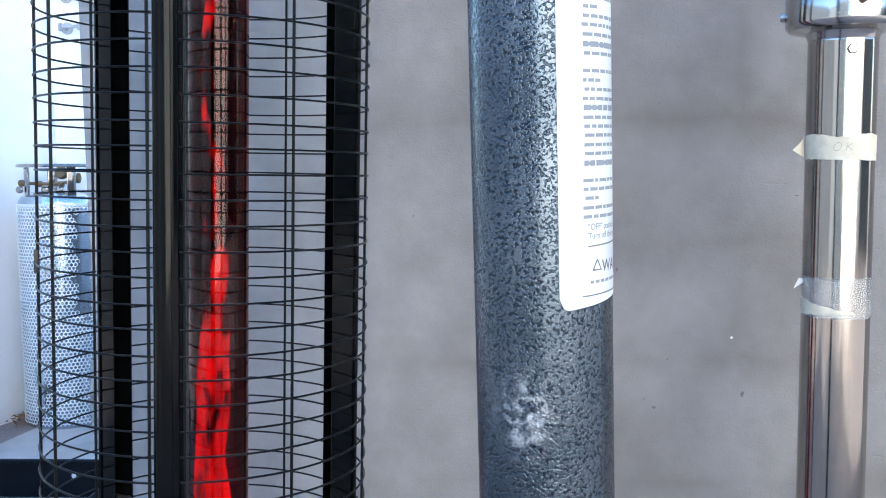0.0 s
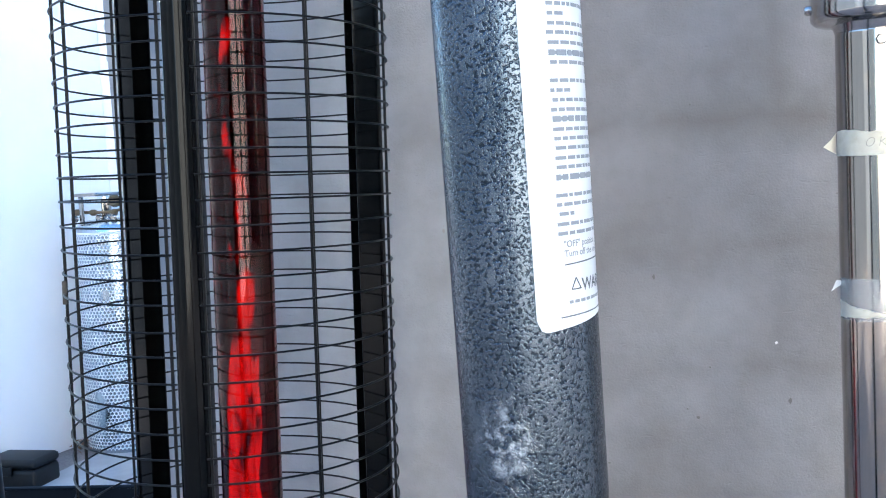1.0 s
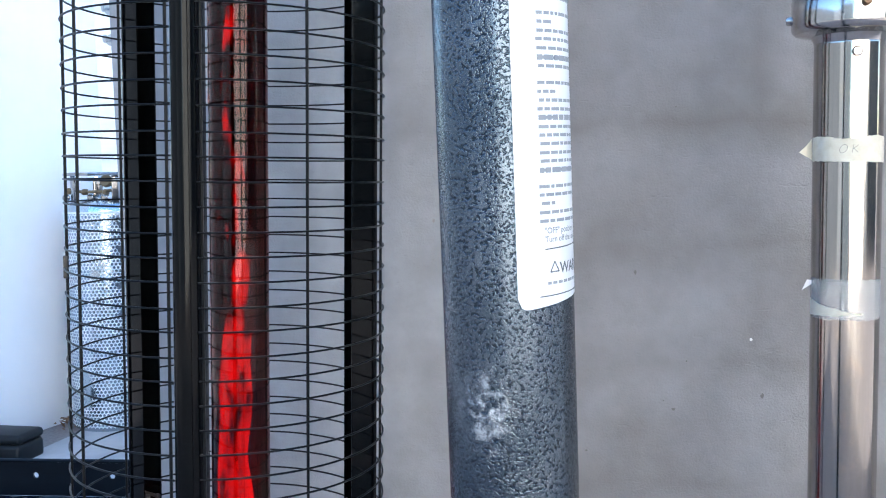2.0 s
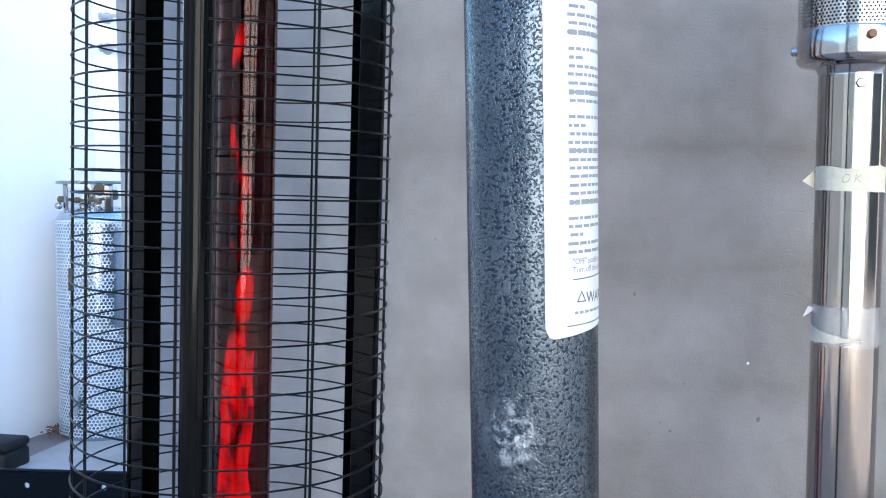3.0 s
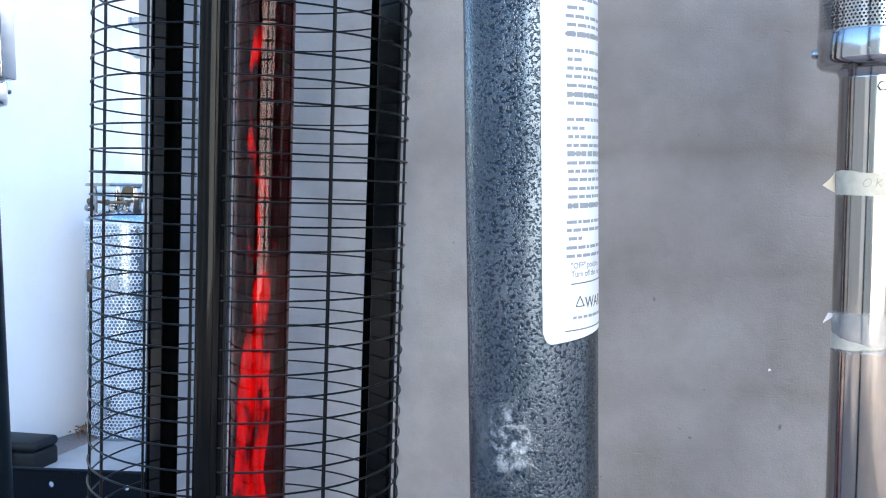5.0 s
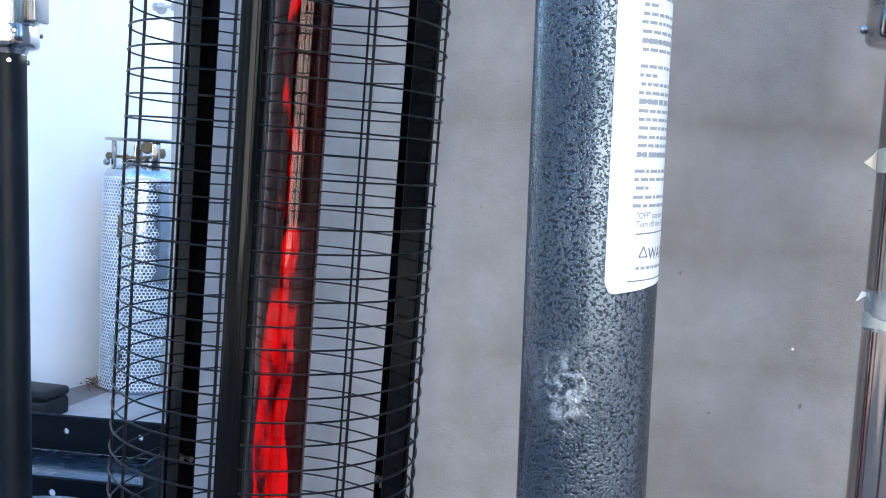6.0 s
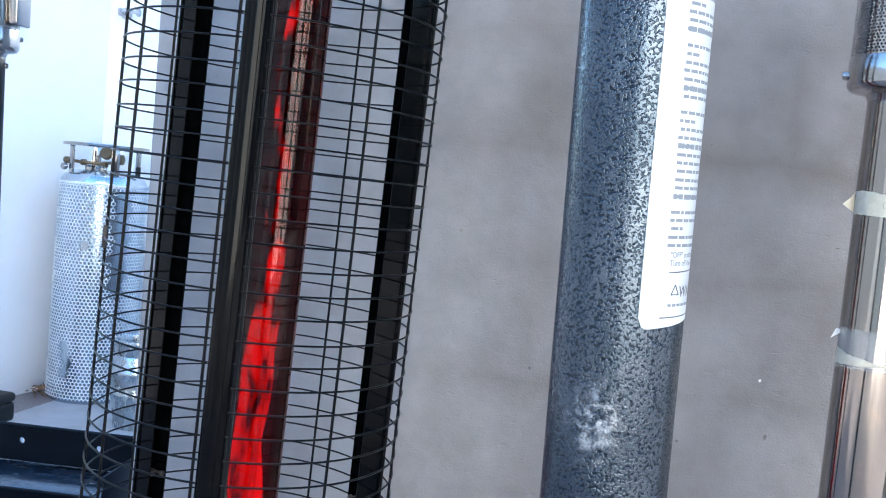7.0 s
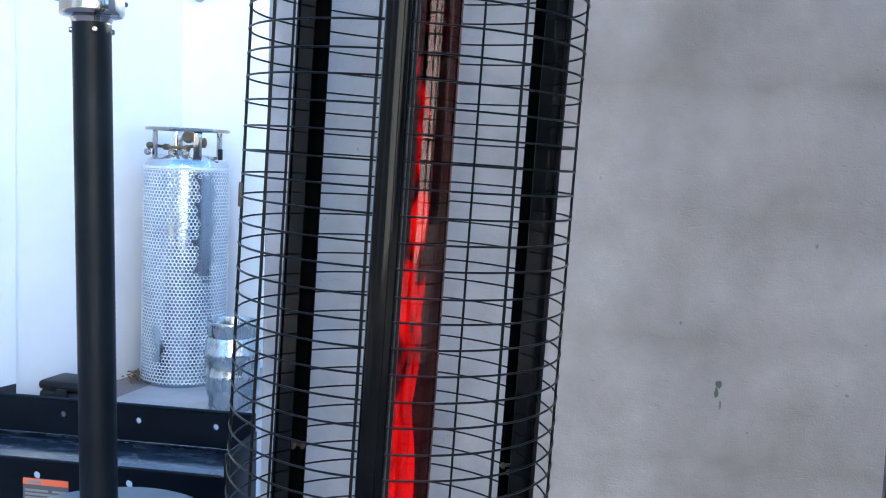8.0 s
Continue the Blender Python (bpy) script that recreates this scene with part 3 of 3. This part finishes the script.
def steel_heater():
    h = thing("patio_heater", "polished stainless steel pole heater with tape on its pole", "patio heater", pose(0.6615, 1.274, 0, 0, 0.6, 0), "pole heaters")
    r, top = 0.0408, 1.502
    part("pole", lathe([(r, 0.03), (r, top - 0.003), (r, top), (r * 0.97, top + 0.002)], 96), M_STEEL, h)
    part("base_plate", lathe([(0.2, 0), (0.2, 0.015), (0.19, 0.025), (0.05, 0.03), (0.045, 0.05)], 64), M_STEEL, h)
    head = burner_head(h, 0.0680, top, 88)
    part("screw", bolt_head(0.0065, 0.004, True), M_CHROME, h, m=out_of(r, -4, top - 0.014))
    for a, mat in ((-1, M_RUST), (-104, M_CHROME), (89, M_CHROME), (179, M_RUST)):
        part("bolt", bolt_head(0.0058, 0.006), mat, head, m=out_of(0.0680, a, top + 0.041 - (0.009 if a == -104 else 0)))
    # masking tape with a loose pointed end
    z = 1.372
    rng = random.Random(9)
    outline = [(-95 + k * 5, z - 0.014 - 0.0035 * k / 38 + rng.uniform(-0.0006, 0.0006), z + 0.014 + rng.uniform(-0.0006, 0.0006) + 0.002 * math.sin(k * 0.3)) for k in range(39)]
    tape = part("tape", wrap_patch(r + 0.0002, outline, 0.0004), M_TAPE, h, "cream masking tape with handwritten mark")
    flap = bmesh.new()
    pts = [(-r - 0.0008, 0.004, z - 0.012), (-r - 0.0008, 0.004, z + 0.014), (-r - 0.008, -0.002, z + 0.006), (-r - 0.0185, -0.006, z - 0.003), (-r - 0.009, -0.003, z - 0.0085)]
    front = [flap.verts.new(p) for p in pts]
    back = [flap.verts.new((x, y + 0.0006, zz)) for x, y, zz in pts]
    flap.faces.new(front), flap.faces.new(back[::-1])
    for k in range(5):
        flap.faces.new((front[k], back[k], back[(k + 1) % 5], front[(k + 1) % 5]))
    bmesh.ops.recalc_face_normals(flap, faces=flap.faces[:])
    part("tape_end", flap, M_TAPE, tape, smooth=False)
    # the letters O and K, written by hand
    pen = bmesh.new()
    rp = r + 0.0008
    at = lambda x, y: on_round(rp, -14 + math.degrees(x / rp), z + y)
    tube_path([at(-0.006 + 0.0042 * math.cos(q) + 0.0015 * math.sin(q), 0.0062 * math.sin(q) * 0.8) for q in [2 * math.pi * k / 18 for k in range(18)]], 0.0003, 4, True, pen)
    tube_path([at(0.0035, -0.0052), at(0.0045, 0), at(0.0055, 0.0055)], 0.0003, 4, bm=pen)
    tube_path([at(0.0115, 0.0045), at(0.0075, 0.0018), at(0.0046, -0.0004)], 0.0003, 4, bm=pen)
    tube_path([at(0.0055, 0.0004), at(0.008, -0.0022), at(0.0105, -0.0046)], 0.0003, 4, bm=pen)
    part("handwriting", pen, M_PEN, tape, "handwritten OK in pencil")
    # second, half torn off tape
    z = 1.187
    outline = [(-95 + k * 5, z - 0.025 + rng.uniform(-0.0012, 0.0012), z + 0.025 + rng.uniform(-0.0012, 0.0012)) for k in range(39)]
    old = part("old_tape", wrap_patch(r + 0.0002, outline, 0.0003), M_CLEAR, h, "torn translucent tape remains")
    outline = [(-92 + k * 4, z - 0.022 + 0.006 * (k / 28) ** 2 + rng.uniform(-0.001, 0.001), z - 0.001 - 0.017 * (k / 28) ** 0.8 + rng.uniform(-0.001, 0.001)) for k in range(27)]
    part("tape_scrap", wrap_patch(r + 0.0006, outline, 0.0004), M_TAPE, old, "yellowed tape scrap")
    scrap = bmesh.new()
    pts = [(-r, 0.0, z + 0.016), (-r, 0.0, z + 0.021), (-r - 0.006, -0.003, z + 0.022), (-r - 0.013, -0.006, z + 0.009)]
    front = [scrap.verts.new(p) for p in pts]
    back = [scrap.verts.new((x, y + 0.0006, zz)) for x, y, zz in pts]
    scrap.faces.new(front), scrap.faces.new(back[::-1])
    for k in range(4):
        scrap.faces.new((front[k], back[k], back[(k + 1) % 4], front[(k + 1) % 4]))
    bmesh.ops.recalc_face_normals(scrap, faces=scrap.faces[:])
    part("tape_end", scrap, M_LABEL, old, smooth=False)
    return h


steel_heater()


def black_heater():
    h = thing("patio_heater", "black painted pole heater with plated perforated head", "patio heater", pose(-0.815, 1.74, 0, 0, -1.1, 0), "pole heaters")
    r, top = 0.0350, 1.522
    part("pole", lathe([(r, 0.5), (r, top - 0.003), (r, top), (r * 0.96, top + 0.002)], 64), M_POLE, h)
    head = burner_head(h, 0.0590, top, 76)
    for a in (37, -57, 122):
        part("screw", bolt_head(0.0052, 0.005), M_CHROME, h, m=out_of(r, a, top - 0.014))
    for a in (44, -50, 130):
        part("bolt", bolt_head(0.005, 0.006), M_CHROME, head, m=out_of(0.059, a, top + 0.04))
    part("control_box", box(0.057, 0.075, -0.025, 0.025, top + 0.06, top + 0.3, 0.004), M_CHROME, head)
    part("cylinder_cover", lathe([(0.215, 0.0), (0.215, 0.54), (0.215, 0.55), (0.21, 0.567), (0.195, 0.574), (0.05, 0.582), (0.045, 0.592), (0.036, 0.597)], 72), M_GREYCOVER, h, "round grey gas cylinder cover")
    return h


black_heater()


# ---- black steel tray with punched flanges ----
def punched_plate(x0, x1, z0, z1, y, t, holes, rad):
    """An upright plate with round holes right through it."""
    bm = bmesh.new()
    edges = sorted({x0, x1} | {c[0] - rad * 1.8 for c in holes} | {c[0] + rad * 1.8 for c in holes})
    for a, b in zip(edges, edges[1:]):
        hole = [c for c in holes if a < c[0] < b]
        for yy in (y, y + t):
            if not hole:
                bm.faces.new([bm.verts.new(p) for p in ((a, yy, z0), (b, yy, z0), (b, yy, z1), (a, yy, z1))])
                continue
            cx, cz = hole[0]
            n = 16
            inner, outer = [], []
            for k in range(n):
                q = 2 * math.pi * (k + 0.5) / n
                c, s = math.cos(q), math.sin(q)
                inner.append(bm.verts.new((cx + rad * c, yy, cz + rad * s)))
                f = min((b - a) / 2 / abs(c), ((z1 - cz) if s > 0 else (cz - z0)) / abs(s))
                outer.append(bm.verts.new((cx + f * c, yy, cz + f * s)))
            corners = {2 * j + 1: bm.verts.new(p) for j, p in enumerate(((b, yy, z1), (a, yy, z1), (a, yy, z0), (b, yy, z0)))}
            for k in range(n):
                j = (k + 1) % n
                bm.faces.new((inner[k], inner[j], outer[j], outer[k]))
            for (ca, cb), cor in zip((((1, 1), 0), ((-1, 1), 1), ((-1, -1), 2), ((1, -1), 3)), ((b, z1), (a, z1), (a, z0), (b, z0))):
                near = sorted(outer, key=lambda w: (w.co.x - cor[0]) ** 2 + (w.co.z - cor[1]) ** 2)
                side_x = [w for w in near if abs(w.co.x - cor[0]) < 1e-6]
                side_z = [w for w in near if abs(w.co.z - cor[1]) < 1e-6]
                if side_x and side_z and side_x[0] is not side_z[0]:
                    bm.faces.new((side_x[0], bm.verts.new((cor[0], yy, cor[1])), side_z[0]))
    for cx, cz in holes:
        ring = [[bm.verts.new((cx + rad * math.cos(2 * math.pi * (k + 0.5) / 16), yy, cz + rad * math.sin(2 * math.pi * (k + 0.5) / 16))) for k in range(16)] for yy in (y, y + t)]
        for k in range(16):
            bm.faces.new((ring[0][k], ring[0][(k + 1) % 16], ring[1][(k + 1) % 16], ring[1][k]))
    for p in (((x0, y, z1), (x1, y, z1), (x1, y + t, z1), (x0, y + t, z1)), ((x0, y, z0), (x1, y, z0), (x1, y + t, z0), (x0, y + t, z0)), ((x1, y, z0), (x1, y, z1), (x1, y + t, z1), (x1, y + t, z0)), ((x0, y, z0), (x0, y, z1), (x0, y + t, z1), (x0, y + t, z0))):
        bm.faces.new([bm.verts.new(q) for q in p])
    bmesh.ops.remove_doubles(bm, verts=bm.verts[:], dist=1e-5)
    bmesh.ops.recalc_face_normals(bm, faces=bm.faces[:])
    return bm


def steel_bench():
    h = thing("steel_bench", "black sheet steel bench with punched flanges and orange sticker", "bench", pose(0, 0, 0))
    x0, x1, ya, yb, zt = -2.35, -0.690, 2.028, 2.212, 0.580
    part("back_flange", punched_plate(x0, x1, zt, 0.668, yb, 0.006, [(-0.789 - 0.2005 * k, 0.632) for k in range(8)], 0.0075), M_TRAY, h, smooth=False)
    part("top", box(x0, x1, ya + 0.003, yb, zt - 0.006, zt, 0.002), M_TRAYTOP, h, "scratched shiny black top tinted with sky blue")
    part("front_flange", punched_plate(x0, x1, 0.42, zt - 0.004, ya, 0.005, [(-0.917 - 0.227 * k, 0.541) for k in range(6)], 0.009), M_TRAY, h, smooth=False)
    part("end_flange", box(x1 - 0.002, x1 + 0.004, ya, yb + 0.006, 0.42, 0.63, 0.002), M_TRAY, h)
    part("lip", tube_path([(x0, yb + 0.003, 0.669), (x1, yb + 0.003, 0.669)], 0.005, 8), M_TRAY, h)
    part("lip", tube_path([(x0, ya + 0.003, zt - 0.004), (x1 - 0.02, ya + 0.003, zt - 0.004), (x1 - 0.005, ya + 0.008, zt - 0.004), (x1, ya + 0.022, zt - 0.004), (x1 + 0.002, yb, zt - 0.004)], 0.004, 8), M_TRAY, h)
    for x in (x0 + 0.03, x1 - 0.03):
        for y in (ya + 0.03, yb - 0.02):
            part("leg", box(x - 0.02, x + 0.02, y - 0.015, y + 0.015, 0, zt - 0.006, 0.003), M_TRAY, h)
    st = part("sticker", box(-1.193, -1.08, ya - 0.0012, ya - 0.0002, 0.46, 0.528), M_INK2, h, "dark sticker with orange band", smooth=False, m=Matrix.Translation((0.016, 0, 0.006)))
    part("sticker_band", box(-1.193, -1.08, ya - 0.0018, ya - 0.0012, 0.513, 0.527), M_ORANGE, st, "orange band", smooth=False)
    bars = bmesh.new()
    box(-1.182, -1.146, ya - 0.0022, ya - 0.0018, 0.5165, 0.5235, bm=bars)
    part("print", bars, M_PAPER, st, smooth=False)
    bars = bmesh.new()
    for k in range(4):
        box(-1.188, -1.13 + 0.012 * (k % 2), ya - 0.0018, ya - 0.0012, 0.497 - k * 0.009, 0.502 - k * 0.009, bm=bars)
        box(-1.12, -1.085, ya - 0.0018, ya - 0.0012, 0.497 - k * 0.009, 0.502 - k * 0.009, bm=bars)
    part("print", bars, M_PAPER, st, smooth=False)


steel_bench()


# ---- tall gas tank in torn netting ----
def gas_tank():
    tx, ty, r = -2.178, 5.05, 0.228
    h = thing("gas_tank", "tall stainless gas tank in torn white plastic netting with ring handle", "gas tank", pose(tx, ty, 0.012, 0, 0.5, 0))
    part("body", lathe([(r * 0.96, 0.0), (r, 0.015), (r, 0.025), (r, 1.165), (r, 1.175), (r * 0.985, 1.21), (r * 0.92, 1.237), (r * 0.7, 1.26), (r * 0.4, 1.27), (r * 0.1, 1.272)], 96), M_TANK, h, "dull stainless steel body")

    def torn(a, z):
        a = (a + 180) % 360 - 180
        w = 3.0 * math.sin(z * 37) + 2.0 * math.sin(z * 91 + 1)
        if 38 + w < a < 62 + w and z > 0.58 + 0.004 * abs(a - 50) + 0.03 * math.sin(a):
            return z > 1.16 + 0.02 * math.sin(a * 0.7)
        if -18 + w < a < -5 + w and 0.13 < z < 0.34 - 0.01 * (a + 11):
            return False
        if (a - 5) ** 2 / 30 + (z - 0.86) ** 2 / 0.0012 < 1:
            return False
        return True

    part("netting", hex_sheet(r + 0.007, 0.02, 1.19, 70, 0.76, torn), M_NET, h, "white plastic net sleeve, torn open")
    part("netting_band", lathe([(r + 0.006, 1.187), (r + 0.008, 1.188), (r + 0.008, 1.199), (r + 0.005, 1.2)], 96, cap=False), M_NET, h)
    # ring handle on four flat posts
    bm = lathe([(0.226, 1.393), (0.229, 1.401), (0.226, 1.409), (0.195, 1.412), (0.192, 1.408), (0.195, 1.395), (0.226, 1.393)], 64, cap=False)
    part("ring_handle", bm, M_STEEL, h)
    for a in (-40, 40, 140, 220):
        part("handle_post", box(-0.022, 0.022, -0.006, 0.006, 1.22, 1.393, 0.002), M_STEEL, h, m=Matrix.Rotation(radians(a), 4, "Z") @ Matrix.Translation((0, -0.19, 0)))
    # valves and pipes
    manifold = part("valve_manifold", tube_path([(-0.16, -0.10, 1.309), (-0.06, -0.11, 1.304), (0.0, -0.08, 1.304), (0.08, -0.09, 1.314)], 0.009, 10), M_BRASS, h, "tarnished brass valve pipework")
    for x, y, z, l, rad in ((-0.19, -0.10, 1.309, 0.05, 0.018), (-0.09, -0.11, 1.304, 0.035, 0.017), (0.085, -0.09, 1.334, 0.06, 0.028), (0.02, -0.085, 1.299, 0.03, 0.02)):
        part("valve", lathe([(rad * 0.7, 0), (rad, 0.006), (rad, l - 0.006), (rad * 0.6, l)], 12), M_BRASS, manifold, m=Matrix.Translation((x, y, z)) @ Matrix.Rotation(radians(90), 4, "Y"))
    for x in (-0.17, -0.03, 0.05):
        part("knob", lathe([(0.011, 0), (0.019, 0.008), (0.019, 0.02), (0.01, 0.027)], 14), M_STEEL, manifold, m=Matrix.Translation((x, -0.12, 1.274)) @ Matrix.Rotation(radians(90), 4, "X"))
    part("standpipe", tube_path([(-0.03, -0.08, 1.264), (-0.03, -0.08, 1.374)], 0.01, 10), M_STEEL, h)
    part("gauge", lathe([(0.03, 0), (0.034, 0.005), (0.034, 0.025), (0.028, 0.03)], 20), M_BRASS, h, m=Matrix.Translation((0.065, -0.12, 1.359)) @ Matrix.Rotation(radians(75), 4, "X"))
    part("lever", box(0.2, 0.222, -0.06, -0.04, 1.244, 1.304, 0.003), M_PLASTIC, h)


gas_tank()


def beer_keg():
    h = thing("keg", "dented worn steel keg standing on the slab", "keg", pose(-1.69, 4.56, 0.012, 0, 0, 0))
    r = 0.142
    part("body", lathe([(r * 0.78, 0.0), (r * 0.81, 0.010), (r * 0.81, 0.05), (r * 0.88, 0.075), (r * 0.92, 0.115), (r * 0.93, 0.150), (r * 0.985, 0.162), (r, 0.172), (r * 0.985, 0.184), (r * 0.955, 0.194), (r * 0.95, 0.26), (r * 0.985, 0.272), (r, 0.282), (r * 0.985, 0.294), (r * 0.94, 0.305), (r * 0.91, 0.35), (r * 0.84, 0.372), (r * 0.4, 0.382), (0.03, 0.383)], 64), M_KEG, h)
    part("chime", lathe([(r * 0.85, 0.368), (r * 0.89, 0.378), (r * 0.88, 0.425), (r * 0.92, 0.436), (r * 0.91, 0.445), (r * 0.86, 0.447), (r * 0.83, 0.440), (r * 0.84, 0.378)], 64, cap=False), M_KEG, h, "open steel chime ring")
    part("valve", lathe([(0.03, 0.383), (0.03, 0.395), (0.022, 0.40)], 24), M_STEEL, h)


beer_keg()


# ---- tool case, pipe hooks, leaves ----
def tool_case():
    h = thing("tool_case", "black plastic tool case on the ground by the wall", "tool case", pose(-2.425, 4.36, 0, 0, 0, -6))
    part("body", box(-0.15, 0.15, -0.10, 0.10, 0.0, 0.104, 0.025, 3), M_PLASTIC, h)
    part("lid", box(-0.152, 0.152, -0.102, 0.102, 0.102, 0.150, 0.023, 4), M_PLASTIC, h)
    part("latch", box(-0.03, 0.03, -0.118, -0.106, 0.075, 0.12, 0.004), M_PLASTIC, h)


tool_case()


def pipe_hook(z):
    h = thing("pipe_hook", "pale painted pipe standoff fixed to the white wall", "wall bracket", pose(-2.32, C.y, z), "wall standoffs")
    part("flange", lathe([(0.035, 0), (0.035, 0.008), (0.02, 0.012)], 24), M_PALE, h, m=Matrix.Translation((0.03, 0, 0)) @ Matrix.Rotation(radians(90), 4, "X"))
    part("arm", tube_path([(0.03, -0.01, 0), (0.03, -0.06, 0), (0.045, -0.075, 0), (0.13, -0.075, 0)], 0.010, 10), M_PALE, h)
    part("end_cap", lathe([(0.024, 0), (0.024, 0.012)], 20), M_PALE, h, m=Matrix.Translation((0.13, -0.075, 0)) @ Matrix.Rotation(radians(90), 4, "Y"))
    part("end_cap", lathe([(0.024, 0), (0.024, 0.012)], 20), M_PALE, h, m=Matrix.Translation((0.012, -0.06, 0)) @ Matrix.Rotation(radians(90), 4, "Y"))


pipe_hook(2.39)
pipe_hook(2.21)


def leaf_litter():
    bm = bmesh.new()
    rng = random.Random(3)
    for k in range(34):
        x, y = -2.43 + rng.gauss(0, 0.035), 4.98 + rng.gauss(0, 0.06)
        m = Matrix.Translation((x, y, 0.012 + rng.random() * 0.05)) @ Euler((rng.uniform(-1, 1), rng.uniform(-1, 1), rng.uniform(0, 6))).to_matrix().to_4x4()
        s = rng.uniform(0.012, 0.03)
        bm.faces.new([bm.verts.new(m @ Vector(p) * 1.0) for p in ((-s, 0, 0), (0, -s * 0.4, 0.004), (s, 0, 0), (0, s * 0.4, 0.004))])
    tagged(part("dry_leaves", bm, M_WOODLEAF, None, "", False), "dry brown leaves caught in the wall corner", "leaves", "", "stuff")


leaf_litter()


# ---- paint chips on the block wall ----
def paint_chip(x, z, w, hgt, mat, seed):
    rng = random.Random(seed)
    bm = bmesh.new()
    n = 11
    edge = [(x + w * rng.uniform(0.6, 1.1) * math.cos(2 * math.pi * k / n), z + hgt * rng.uniform(0.6, 1.1) * math.sin(2 * math.pi * k / n)) for k in range(n)]
    lo = [bm.verts.new((px, 1.7005, pz)) for px, pz in edge]
    hi = [bm.verts.new((x + (px - x) * 0.85, 1.6988, z + (pz - z) * 0.85)) for px, pz in edge]
    for k in range(n):
        bm.faces.new((lo[k], lo[(k + 1) % n], hi[(k + 1) % n], hi[k]))
    bm.faces.new(hi)
    bmesh.ops.recalc_face_normals(bm, faces=bm.faces[:])
    return part("paint_chip", bm, mat, bpy.data.objects["wall_block"], "", False)


M_CHIP = material("bare_render_chip", (0.12, 0.11, 0.10), 0.9)
M_CHIPDARK = material("mossy_wall_chip", (0.045, 0.06, 0.045), 0.9)
M_CHIPPALE = material("grey_wall_scrape", (0.09, 0.095, 0.095), 0.9)
M_CHIP2 = material("pale_chip", (0.6, 0.58, 0.55), 0.9)
for i, (x, z, w, hgt, mat) in enumerate(((0.512, 0.935, 0.004, 0.003, M_CHIP), (0.663, 0.959, 0.004, 0.006, M_CHIP), (0.644, 1.057, 0.003, 0.003, M_CHIP2),
        (0.449, 1.177, 0.003, 0.005, M_CHIP), (0.242, 1.038, 0.004, 0.004, M_CHIP), (0.309, 0.938, 0.006, 0.008, M_CHIPDARK), (0.306, 0.924, 0.004, 0.011, M_CHIPDARK), (0.313, 0.904, 0.003, 0.010, M_CHIPPALE),
        (0.495, 0.95, 0.002, 0.002, M_CHIP), (0.535, 1.02, 0.002, 0.002, M_CHIP), (0.36, 0.86, 0.003, 0.002, M_CHIP), (0.52, 1.46, 0.002, 0.002, M_CHIP), (0.75, 1.3, 0.006, 0.0015, M_CHIP))):
    paint_chip(x, z, w, hgt, mat, i)
